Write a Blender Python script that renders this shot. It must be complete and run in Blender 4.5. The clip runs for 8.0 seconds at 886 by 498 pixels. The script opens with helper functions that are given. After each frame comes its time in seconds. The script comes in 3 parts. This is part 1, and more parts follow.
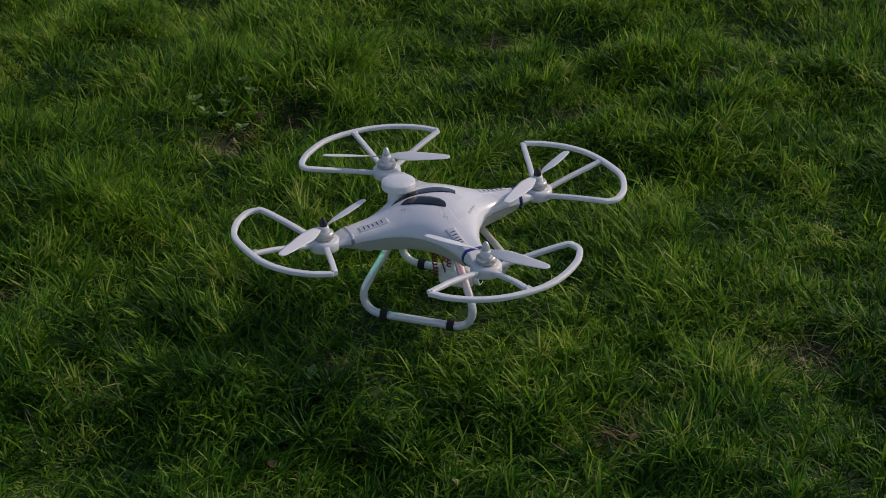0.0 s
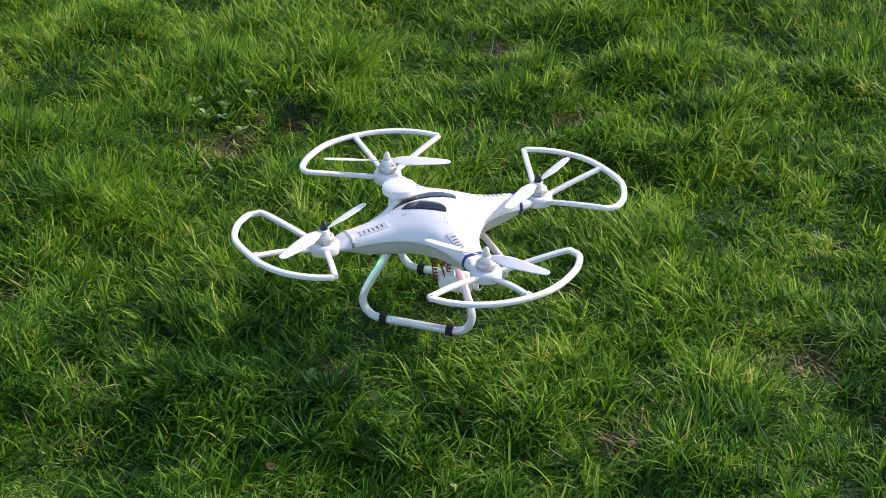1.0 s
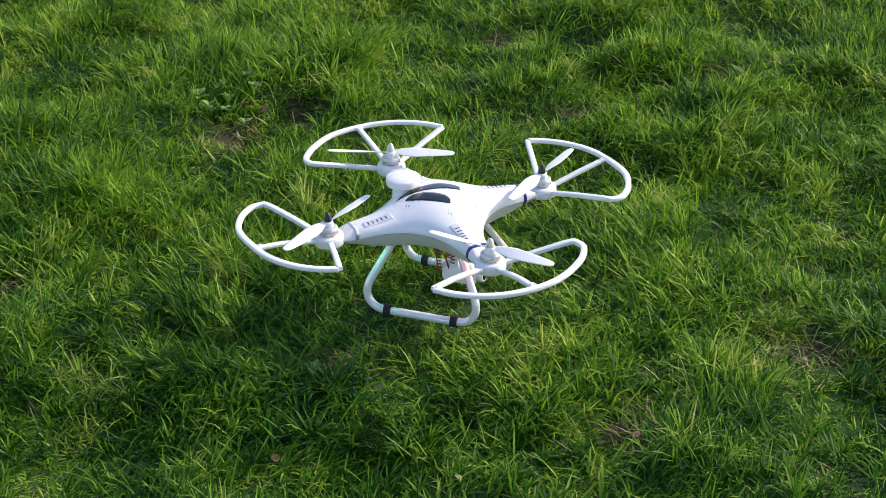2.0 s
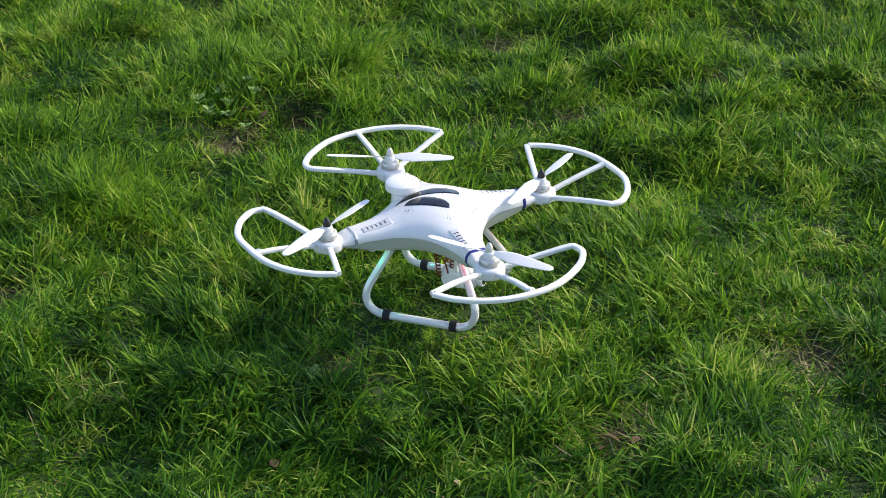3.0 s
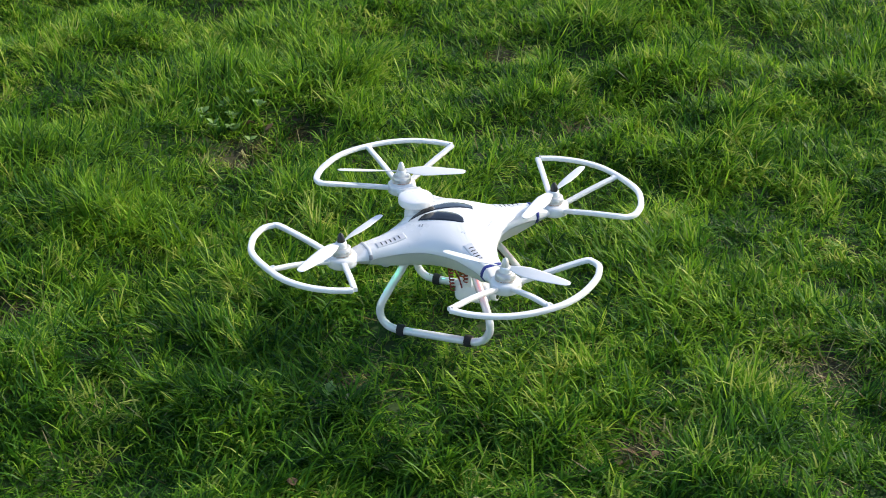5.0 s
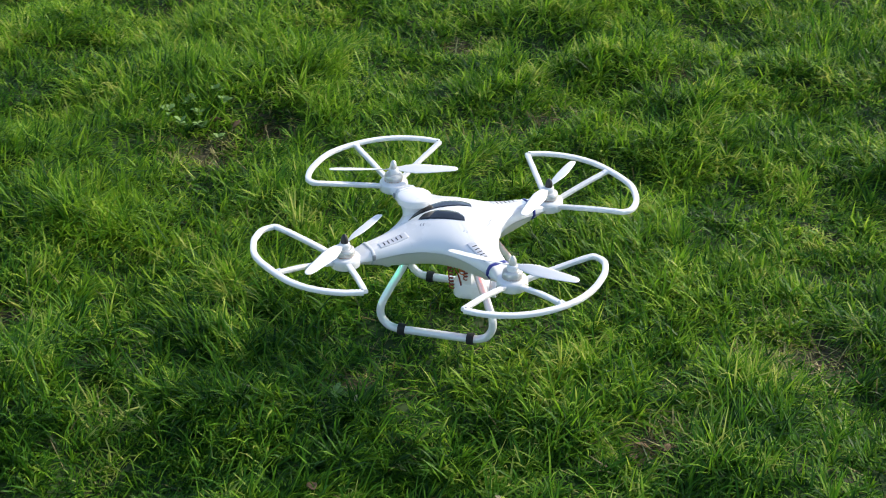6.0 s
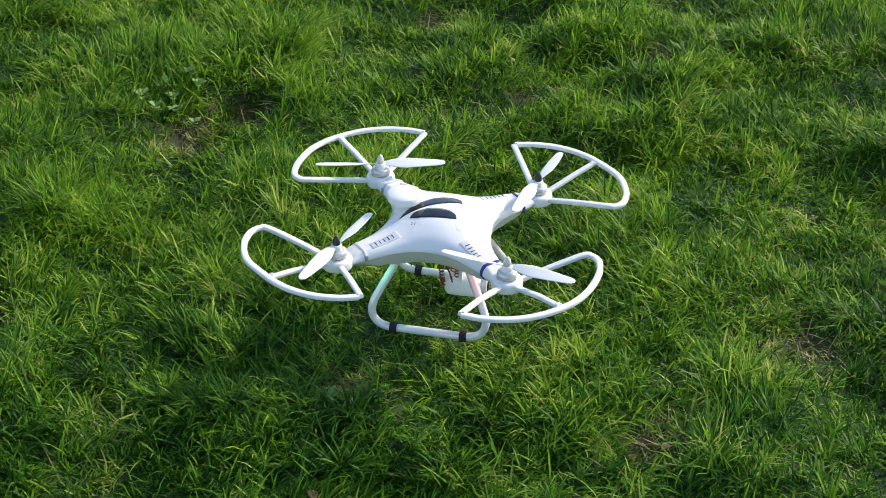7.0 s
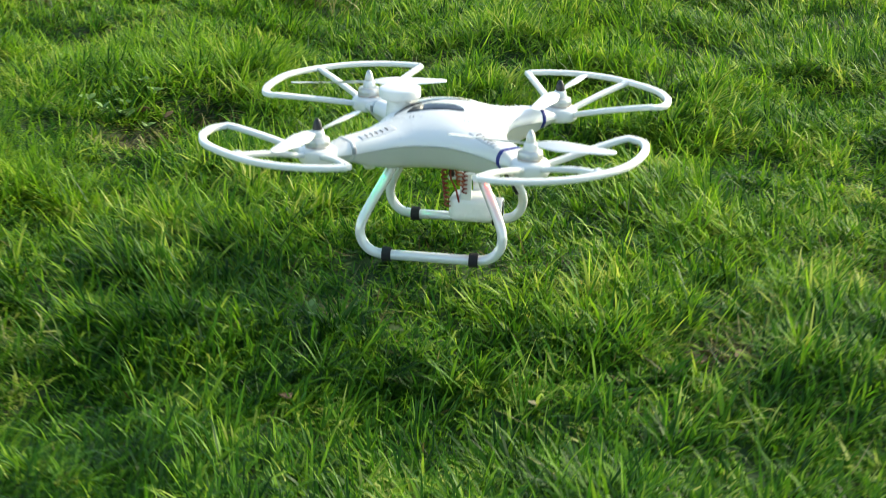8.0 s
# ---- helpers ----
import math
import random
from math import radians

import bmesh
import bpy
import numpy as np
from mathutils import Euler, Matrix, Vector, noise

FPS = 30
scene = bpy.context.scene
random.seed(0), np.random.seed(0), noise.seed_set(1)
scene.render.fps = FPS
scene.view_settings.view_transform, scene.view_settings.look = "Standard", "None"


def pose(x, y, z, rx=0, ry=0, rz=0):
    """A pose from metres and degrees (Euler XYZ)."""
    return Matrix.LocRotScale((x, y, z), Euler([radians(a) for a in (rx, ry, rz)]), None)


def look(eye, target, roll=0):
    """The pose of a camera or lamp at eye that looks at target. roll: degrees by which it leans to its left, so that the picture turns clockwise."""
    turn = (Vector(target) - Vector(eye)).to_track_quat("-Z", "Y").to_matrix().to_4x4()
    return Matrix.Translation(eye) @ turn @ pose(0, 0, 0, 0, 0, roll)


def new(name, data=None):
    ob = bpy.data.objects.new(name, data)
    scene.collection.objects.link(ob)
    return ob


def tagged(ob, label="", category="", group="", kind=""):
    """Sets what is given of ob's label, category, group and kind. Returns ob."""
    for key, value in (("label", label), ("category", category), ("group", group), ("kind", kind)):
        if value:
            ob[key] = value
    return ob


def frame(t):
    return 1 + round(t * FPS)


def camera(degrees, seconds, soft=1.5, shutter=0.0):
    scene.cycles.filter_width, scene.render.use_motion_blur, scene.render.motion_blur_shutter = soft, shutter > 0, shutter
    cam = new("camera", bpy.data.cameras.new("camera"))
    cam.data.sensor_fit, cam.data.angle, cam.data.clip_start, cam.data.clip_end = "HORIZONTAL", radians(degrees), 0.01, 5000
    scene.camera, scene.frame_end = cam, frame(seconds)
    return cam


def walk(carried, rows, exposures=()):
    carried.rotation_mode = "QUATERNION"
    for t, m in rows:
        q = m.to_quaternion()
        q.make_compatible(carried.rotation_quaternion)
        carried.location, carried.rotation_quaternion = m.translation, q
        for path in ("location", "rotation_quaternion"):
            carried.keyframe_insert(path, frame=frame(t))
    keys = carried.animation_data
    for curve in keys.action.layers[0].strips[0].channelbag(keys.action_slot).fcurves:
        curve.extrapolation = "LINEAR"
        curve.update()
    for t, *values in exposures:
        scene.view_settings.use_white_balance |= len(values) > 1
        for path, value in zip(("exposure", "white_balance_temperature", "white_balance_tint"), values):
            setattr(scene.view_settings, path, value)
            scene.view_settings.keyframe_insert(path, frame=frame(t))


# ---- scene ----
FOV = 29.98
cam = camera(FOV, 8.0, soft=0.9, shutter=0.5)
PATH = [
    (0.0, look((0.7801, -2.0399, 1.2944), (0.1005, -0.2324, 0.2402), -1.704)),
    (0.5, look((0.7738, -2.0430, 1.2963), (0.0963, -0.2369, 0.2386), -1.369)),
    (1.0, look((0.7716, -2.0466, 1.2961), (0.0998, -0.2329, 0.2477), -0.877)),
    (1.5, look((0.7689, -2.0475, 1.2956), (0.0971, -0.2398, 0.2371), -0.985)),
    (3.0, look((0.7739, -2.0436, 1.2947), (0.0961, -0.2346, 0.2421), -1.168)),
    (3.5, look((0.7734, -2.0449, 1.2968), (0.0973, -0.2325, 0.2489), -1.104)),
    (4.0, look((0.7728, -2.0430, 1.2958), (0.0981, -0.2306, 0.2469), -1.085)),
    (4.5, look((0.7701, -2.0429, 1.2953), (0.0924, -0.2277, 0.2534), -1.166)),
    (5.8, look((0.5843, -2.0722, 1.3279), (0.0427, -0.2277, 0.2580), -0.633)),
    (6.0, look((0.5501, -2.0878, 1.3355), (0.0523, -0.2343, 0.2600), -0.121)),
    (6.5, look((0.4589, -2.0680, 1.4136), (0.0444, -0.2328, 0.2732), 1.196)),
    (7.0, look((0.4635, -2.0438, 1.4169), (0.0529, -0.2186, 0.2593), 0.196)),
    (7.2, look((0.4259, -2.0302, 1.3001), (0.0512, -0.1936, 0.1484), 1.888)),
    (7.3, look((0.4209, -2.0183, 1.2274), (0.0461, -0.1680, 0.0978), 1.896)),
    (7.4, look((0.4183, -2.0032, 1.1124), (0.0390, -0.1126, 0.0534), 1.296)),
    (7.5, look((0.4106, -1.9827, 1.0452), (0.0320, -0.0621, 0.0412), 1.373)),
    (7.6, look((0.4102, -1.9733, 0.9483), (0.0206, -0.0014, 0.0541), 1.190)),
    (7.8, look((0.3938, -1.9371, 0.8071), (-0.0130, 0.0724, 0.0092), 0.596)),
    (7.9, look((0.3897, -1.9251, 0.7488), (-0.0209, 0.0960, -0.0172), 0.372)),
    (8.0, look((0.3798, -1.8942, 0.6830), (-0.0293, 0.1418, -0.0430), 0.314)),
]
walk(cam, PATH, exposures=[(0.0, -0.58, 6500, 21), (0.1, -0.13, 6500, 20), (0.2, 0.37, 6500, 20), (0.3, 0.76, 6500, 20), (1.0, 0.85, 6500, 19), (1.7, 0.85, 6500, 18), (3.0, 0.87, 6500, 14), (6.0, 0.9, 6500, 11),
                            (7.0, 0.9, 6500, 11), (7.5, 1.2, 6900, 5), (8.0, 1.3, 7150, 1)])

# ---- light ----
SUN_AZ, SUN_EL = radians(43), radians(31)      # azimuth counted from +x towards +y
world = bpy.data.worlds.new("sky")
scene.world = world
world.use_nodes = True
wn, wl = world.node_tree.nodes, world.node_tree.links
sky = wn.new("ShaderNodeTexSky")
sky.sky_type = "NISHITA"
sky.sun_disc = False
sky.sun_elevation = SUN_EL
sky.sun_rotation = radians(90) - SUN_AZ
wn["Background"].inputs["Strength"].default_value = 0.15
wl.new(sky.outputs["Color"], wn["Background"].inputs["Color"])
sun = new("sun", bpy.data.lights.new("sun", "SUN"))
sun.data.energy = 2.6
sun.data.angle = radians(2.0)
sun.data.color = (1.0, 0.9, 0.74)
sun.matrix_world = look((3 * math.cos(SUN_AZ) * math.cos(SUN_EL), 3 * math.sin(SUN_AZ) * math.cos(SUN_EL), 3 * math.sin(SUN_EL)), (0, 0, 0))


# ---- materials ----
def material(name, color, rough=0.5, metal=0.0, vary=0.06, scale=60.0, bump=0.0, bump_scale=400.0, coat=0.0):
    """A plain surface with faint two-scale mottling and fine relief."""
    m = bpy.data.materials.new(name)
    m.use_nodes = True
    n, l = m.node_tree.nodes, m.node_tree.links
    b = n["Principled BSDF"]
    b.inputs["Roughness"].default_value, b.inputs["Metallic"].default_value = rough, metal
    b.inputs["Coat Weight"].default_value = coat
    tc = n.new("ShaderNodeTexCoord")
    n1 = n.new("ShaderNodeTexNoise")
    n1.inputs["Scale"].default_value, n1.inputs["Detail"].default_value = scale, 6
    l.new(tc.outputs["Object"], n1.inputs["Vector"])
    ramp = n.new("ShaderNodeMixRGB")
    ramp.inputs[1].default_value = (*[c * (1 - vary) for c in color], 1)
    ramp.inputs[2].default_value = (*[min(1, c * (1 + vary)) for c in color], 1)
    l.new(n1.outputs["Fac"], ramp.inputs[0])
    l.new(ramp.outputs[0], b.inputs["Base Color"])
    mr = n.new("ShaderNodeMapRange")
    mr.inputs["To Min"].default_value, mr.inputs["To Max"].default_value = max(0.02, rough - 0.08), min(1, rough + 0.1)
    l.new(n1.outputs["Fac"], mr.inputs["Value"])
    l.new(mr.outputs["Result"], b.inputs["Roughness"])
    if bump:
        n2 = n.new("ShaderNodeTexNoise")
        n2.inputs["Scale"].default_value = bump_scale
        l.new(tc.outputs["Object"], n2.inputs["Vector"])
        bp = n.new("ShaderNodeBump")
        bp.inputs["Strength"].default_value, bp.inputs["Distance"].default_value = bump, 0.001
        l.new(n2.outputs["Fac"], bp.inputs["Height"])
        l.new(bp.outputs["Normal"], b.inputs["Normal"])
    return m


def grass_material(name, stops, translucent=0.35):
    m = bpy.data.materials.new(name)
    m.use_nodes = True
    n, l = m.node_tree.nodes, m.node_tree.links
    b, out = n["Principled BSDF"], n["Material Output"]
    geo, tc = n.new("ShaderNodeNewGeometry"), n.new("ShaderNodeTexCoord")
    patch = n.new("ShaderNodeTexNoise")
    patch.inputs["Scale"].default_value, patch.inputs["Detail"].default_value = 7.0, 3
    l.new(tc.outputs["Object"], patch.inputs["Vector"])
    mixv = n.new("ShaderNodeMath")
    mixv.operation = "MULTIPLY_ADD"
    mixv.inputs[1].default_value = 0.85
    l.new(geo.outputs["Random Per Island"], mixv.inputs[0])
    sc = n.new("ShaderNodeMath")
    sc.operation = "MULTIPLY_ADD"
    sc.inputs[1].default_value, sc.inputs[2].default_value = 1.5, -0.72
    l.new(patch.outputs["Fac"], sc.inputs[0])
    tuft = n.new("ShaderNodeTexNoise")
    tuft.inputs["Scale"].default_value, tuft.inputs["Detail"].default_value = 19.0, 2
    l.new(tc.outputs["Object"], tuft.inputs["Vector"])
    tone = n.new("ShaderNodeMath")
    tone.operation = "MULTIPLY_ADD"
    tone.inputs[1].default_value = 0.9
    l.new(tuft.outputs["Fac"], tone.inputs[0])
    low = n.new("ShaderNodeMath")
    low.inputs[1].default_value = -0.46
    l.new(sc.outputs[0], low.inputs[0])
    l.new(low.outputs[0], tone.inputs[2])
    l.new(tone.outputs[0], mixv.inputs[2])
    ramp = n.new("ShaderNodeValToRGB")
    e = ramp.color_ramp.elements
    e[0].position, e[0].color = stops[0][0], (*stops[0][1], 1)
    e[1].position, e[1].color = stops[-1][0], (*stops[-1][1], 1)
    for p, c in stops[1:-1]:
        e.new(p).color = (*c, 1)
    l.new(mixv.outputs[0], ramp.inputs["Fac"])
    streak = n.new("ShaderNodeTexNoise")
    streak.inputs["Scale"].default_value = 180.0
    l.new(tc.outputs["Object"], streak.inputs["Vector"])
    hv = n.new("ShaderNodeHueSaturation")
    mr = n.new("ShaderNodeMapRange")
    mr.inputs["To Min"].default_value, mr.inputs["To Max"].default_value = 0.75, 1.25
    l.new(streak.outputs["Fac"], mr.inputs["Value"])
    l.new(mr.outputs["Result"], hv.inputs["Value"])
    l.new(ramp.outputs["Color"], hv.inputs["Color"])
    l.new(hv.outputs["Color"], b.inputs["Base Color"])
    b.inputs["Roughness"].default_value = 0.48
    b.inputs["Specular IOR Level"].default_value = 0.17
    tr = n.new("ShaderNodeBsdfTranslucent")
    l.new(hv.outputs["Color"], tr.inputs["Color"])
    mx = n.new("ShaderNodeMixShader")
    mx.inputs[0].default_value = translucent
    l.new(b.outputs[0], mx.inputs[1])
    l.new(tr.outputs[0], mx.inputs[2])
    l.new(mx.outputs[0], out.inputs["Surface"])
    return m


WHITE = material("white_gloss_plastic", (0.77, 0.77, 0.77), 0.28, vary=0.03, scale=25, bump=0.03, bump_scale=900, coat=0.15)
SKID_WHITE = material("white_polished_plastic", (0.68, 0.68, 0.68), 0.10, vary=0.04, scale=30, bump=0.02, bump_scale=600, coat=1.0)
SKID_WHITE.node_tree.nodes["Principled BSDF"].inputs["Coat IOR"].default_value = 2.1
SKID_WHITE.node_tree.nodes["Principled BSDF"].inputs["Coat Roughness"].default_value = 0.06
# matt white, darkened so that the shade of the underside is in the colour
LOWER_WHITE = material("shaded_white_plastic", (0.66, 0.67, 0.66), 0.45, vary=0.05, scale=30, bump=0.05, bump_scale=800)
GUARD_WHITE = material("white_satin_plastic", (0.77, 0.77, 0.76), 0.4, vary=0.04, scale=40, bump=0.05, bump_scale=1200)
PANEL = material("pale_grey_plastic", (0.55, 0.57, 0.60), 0.45, vary=0.05)
VENT_PANEL = material("off_white_plastic", (0.60, 0.61, 0.64), 0.4, vary=0.05)
BLACK = material("black_plastic", (0.012, 0.012, 0.014), 0.4, vary=0.2)
SMOKED = material("smoked_gloss_plastic", (0.012, 0.014, 0.02), 0.12, vary=0.2, coat=0.5)
FOAM = material("black_foam", (0.015, 0.015, 0.016), 0.9, vary=0.3, scale=300, bump=0.4, bump_scale=1500)
BLUE = material("blue_tape", (0.02, 0.03, 0.22), 0.4, vary=0.1)
GREY = material("grey_tape", (0.26, 0.27, 0.30), 0.45, vary=0.1)
ALU = material("brushed_aluminium", (0.62, 0.61, 0.58), 0.38, 0.55, vary=0.12, scale=200, bump=0.1, bump_scale=1500)
COPPER = material("copper_winding", (0.35, 0.16, 0.07), 0.4, 0.8, vary=0.2, scale=300)
CABLE_RED = material("dark_red_cable", (0.22, 0.03, 0.02), 0.5, vary=0.15)
CABLE_ORANGE = material("orange_cable", (0.40, 0.10, 0.025), 0.5, vary=0.15)
GLASS = material("dark_lens_glass", (0.01, 0.01, 0.015), 0.05, coat=1.0)


def turf_material():
    """Matted turf: green growth with brown thatch and soil showing through in small and large patches."""
    m = material("matted_turf", (0.040, 0.034, 0.014), 0.95, vary=0.55, scale=30, bump=1.0, bump_scale=120)
    n, l = m.node_tree.nodes, m.node_tree.links
    b = n["Principled BSDF"]
    soil = b.inputs["Base Color"].links[0].from_socket
    tc = n.new("ShaderNodeTexCoord")
    fine, wide = n.new("ShaderNodeTexNoise"), n.new("ShaderNodeTexNoise")
    fine.inputs["Scale"].default_value, fine.inputs["Detail"].default_value = 45.0, 8
    wide.inputs["Scale"].default_value, wide.inputs["Detail"].default_value = 1.3, 5
    for t in (fine, wide):
        l.new(tc.outputs["Object"], t.inputs["Vector"])
    green = n.new("ShaderNodeMixRGB")
    green.inputs[1].default_value, green.inputs[2].default_value = (0.008, 0.024, 0.003, 1), (0.032, 0.075, 0.006, 1)
    l.new(fine.outputs["Fac"], green.inputs[0])
    add = n.new("ShaderNodeMath")
    l.new(fine.outputs["Fac"], add.inputs[0])
    l.new(wide.outputs["Fac"], add.inputs[1])
    ramp = n.new("ShaderNodeMapRange")
    ramp.inputs["From Min"].default_value, ramp.inputs["From Max"].default_value = 0.82, 0.98
    l.new(add.outputs[0], ramp.inputs["Value"])
    mix = n.new("ShaderNodeMixRGB")
    l.new(ramp.outputs["Result"], mix.inputs[0])
    l.new(soil, mix.inputs[1])
    l.new(green.outputs[0], mix.inputs[2])
    bare = n.new("ShaderNodeAttribute")
    bare.attribute_name = "bare"
    worn = n.new("ShaderNodeMixRGB")
    l.new(bare.outputs["Fac"], worn.inputs[0])
    l.new(mix.outputs[0], worn.inputs[1])
    l.new(soil, worn.inputs[2])
    sward, far = n.new("ShaderNodeMixRGB"), n.new("ShaderNodeAttribute")
    sward.inputs[1].default_value, sward.inputs[2].default_value = (0.022, 0.050, 0.003, 1), (0.075, 0.130, 0.006, 1)
    l.new(fine.outputs["Fac"], sward.inputs[0])
    far.attribute_name = "sward"
    closed = n.new("ShaderNodeMixRGB")
    l.new(far.outputs["Fac"], closed.inputs[0])
    l.new(worn.outputs[0], closed.inputs[1])
    l.new(sward.outputs[0], closed.inputs[2])
    l.new(closed.outputs[0], b.inputs["Base Color"])
    return m


TURF = turf_material()
GRASS = grass_material("grass_blades", [(0.0, (0.012, 0.050, 0.006)), (0.3, (0.036, 0.125, 0.008)), (0.6, (0.085, 0.225, 0.012)), (0.85, (0.20, 0.37, 0.020)), (1.0, (0.40, 0.46, 0.10))], 0.4)
# brighter copy of the grass blades, for a sunlit tone in the colour
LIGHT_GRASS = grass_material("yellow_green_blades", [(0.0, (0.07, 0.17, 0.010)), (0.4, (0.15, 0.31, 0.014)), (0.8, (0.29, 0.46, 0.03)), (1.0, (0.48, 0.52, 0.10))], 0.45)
STRAW = grass_material("dry_blades", [(0.0, (0.06, 0.045, 0.015)), (0.5, (0.17, 0.15, 0.045)), (1.0, (0.42, 0.40, 0.16))], 0.2)


def led_material(name, color, power):
    m = bpy.data.materials.new(name)
    m.use_nodes = True
    b = m.node_tree.nodes["Principled BSDF"]
    b.inputs["Base Color"].default_value = (*color, 1)
    b.inputs["Emission Color"].default_value = (*color, 1)
    b.inputs["Emission Strength"].default_value = power
    return m


LED_GREEN = led_material("green_led", (0.02, 1.0, 0.40), 34)
LED_RED = led_material("red_led", (1.0, 0.06, 0.04), 26)


# ---- helpers of this scene ----
def part(name, bm, mat, parent=None, label="", smooth=True):
    me = bpy.data.meshes.new(name)
    bmesh.ops.recalc_face_normals(bm, faces=bm.faces[:])
    bm.to_mesh(me)
    bm.free()
    for p in me.polygons:
        p.use_smooth = smooth
    me.materials.append(mat)
    ob = new(name, me)
    ob.parent = parent
    if label:
        ob["label"] = label
    return ob


def lathe(profile, seg=32, centre=(0, 0, 0)):
    """A turned solid about z from (radius, height) pairs, closed at both ends."""
    bm = bmesh.new()
    rings = []
    for r, z in profile:
        rings.append([bm.verts.new((centre[0] + r * math.cos(2 * math.pi * i / seg), centre[1] + r * math.sin(2 * math.pi * i / seg), centre[2] + z)) for i in range(seg)])
    for a, b in zip(rings, rings[1:]):
        for i in range(seg):
            bm.faces.new((a[i], a[(i + 1) % seg], b[(i + 1) % seg], b[i]))
    bm.faces.new(rings[0])
    bm.faces.new(rings[-1])
    return bm


def smooth_path(points, steps=8, closed=False):
    """Catmull-Rom points through the given ones."""
    p = [Vector(q) for q in points]
    p = [p[-1], *p, p[0], p[1]] if closed else [2 * p[0] - p[1], *p, 2 * p[-1] - p[-2]]
    out = []
    for i in range(1, len(p) - 2):
        for k in range(steps):
            t = k / steps
            a, b, c, d = p[i - 1], p[i], p[i + 1], p[i + 2]
            out.append(0.5 * ((2 * b) + (c - a) * t + (2 * a - 5 * b + 4 * c - d) * t * t + (3 * b - a - 3 * c + d) * t ** 3))
    if not closed:
        out.append(p[-2])
    return out


def tube(path, rx, rz=None, seg=12, closed=False, bm=None, up=(0, 0, 1), power=1.0):
    """A tube along path with half width rx and half height rz."""
    rz = rx if rz is None else rz
    bm = bm or bmesh.new()
    path = [Vector(p) for p in path]
    rings, n = [], len(path)
    for i, p in enumerate(path):
        a = path[(i - 1) % n] if closed or i else path[0]
        b = path[(i + 1) % n] if closed or i < n - 1 else path[-1]
        t = (b - a).normalized()
        side = t.cross(Vector(up))
        if side.length < 1e-4:
            side = t.cross(Vector((0, 1, 0)))
        side.normalize()
        top = side.cross(t).normalized()
        ring = []
        for k in range(seg):
            c, s = math.cos(2 * math.pi * k / seg), math.sin(2 * math.pi * k / seg)
            c, s = math.copysign(abs(c) ** power, c), math.copysign(abs(s) ** power, s)
            ring.append(bm.verts.new(p + side * (rx * c) + top * (rz * s)))
        rings.append(ring)
    pairs = list(zip(rings, rings[1:])) + ([(rings[-1], rings[0])] if closed else [])
    for a, b in pairs:
        for k in range(seg):
            bm.faces.new((a[k], a[(k + 1) % seg], b[(k + 1) % seg], b[k]))
    if not closed:
        bm.faces.new(rings[0])
        bm.faces.new(rings[-1])
    return bm


def rounded_box(sx, sy, sz, centre=(0, 0, 0), r=0.004, seg=3):
    bm = bmesh.new()
    bmesh.ops.create_cube(bm, size=1, matrix=Matrix.Translation(centre) @ Matrix.Diagonal((sx, sy, sz, 1)))
    bmesh.ops.bevel(bm, geom=bm.edges[:], offset=r, segments=seg, affect="EDGES", profile=0.5)
    return bm


# ---- ground ----
def soft_noise(x, y, scale, seed):
    """Smooth value noise on arrays, 0..1."""
    rng = np.random.RandomState(seed)
    tab = rng.rand(64, 64)
    u, v = x * scale + 31.7, y * scale + 17.3
    i, j = np.floor(u).astype(int), np.floor(v).astype(int)
    fu, fv = u - i, v - j
    fu, fv = fu * fu * (3 - 2 * fu), fv * fv * (3 - 2 * fv)
    a, b, c, d = tab[i % 64, j % 64], tab[(i + 1) % 64, j % 64], tab[i % 64, (j + 1) % 64], tab[(i + 1) % 64, (j + 1) % 64]
    return (a * (1 - fu) + b * fu) * (1 - fv) + (c * (1 - fu) + d * fu) * fv


def relief(x, y):
    """Height of the soil: low tussocks and hollows."""
    x, y = np.asarray(x, float), np.asarray(y, float)
    flat = 1 - 0.7 * np.exp(-(x * x + y * y) / 0.18 ** 2)
    return flat * (0.055 * (soft_noise(x, y, 5.0, 5) - 0.5) + 0.024 * (soft_noise(x, y, 11.0, 6) - 0.5)) - 0.014 + 0.015 * (1 - flat) / 0.7 - 0.020 * worn_at(x, y) - 0.008 * hollow_at(x, y)


# worn spots of the lawn: x, y, radius, how bare (0..1)
WORN = [(-0.09, -0.185, 0.06, 0.75), (0.345, -0.225, 0.09, 0.8), (0.550, 0.080, 0.10, 0.8), (-0.59, 0.500, 0.09, 0.75), (-0.01, 0.81, 0.07, 0.7),
        (-0.68, -0.14, 0.06, 0.8), (0.20, 1.03, 0.07, 0.6), (0.48, -0.02, 0.06, 0.6), (-0.52, 0.62, 0.08, 0.6), (-0.28, 1.15, 0.06, 0.7)]
# dark hollows between the tufts: x, y
HOLLOW = [(-1.30, 0.83), (-0.95, 0.85), (-1.12, 0.65), (-0.71, 0.44), (-0.52, 0.65), (-0.86, 0.17), (-0.43, 0.99), (-0.27, 1.13), (-0.28, 0.96), (0.06, 0.67), (0.19, 0.62), (0.20, 1.01), (0.16, 0.84), (0.37, 1.26), (0.30, 1.34), (0.34, 0.87), (0.55, 0.75), (0.34, 0.72), (0.37, 0.39), (0.55, 0.35), (0.60, 0.23), (0.52, -0.03), (0.60, -0.04), (0.36, -0.05), (0.35, -0.26), (0.21, -0.31), (-0.15, -0.12), (-0.10, -0.07), (-0.20, -0.19), (-0.46, -0.31), (-0.55, 0.05), (0.57, -0.20), (0.62, -0.08), (0.51, -0.30), (0.63, 0.06), (0.41, -0.17), (0.67, -0.23), (0.55, -0.12), (0.39, -0.33), (0.56, 0.17), (0.30, -0.33)]
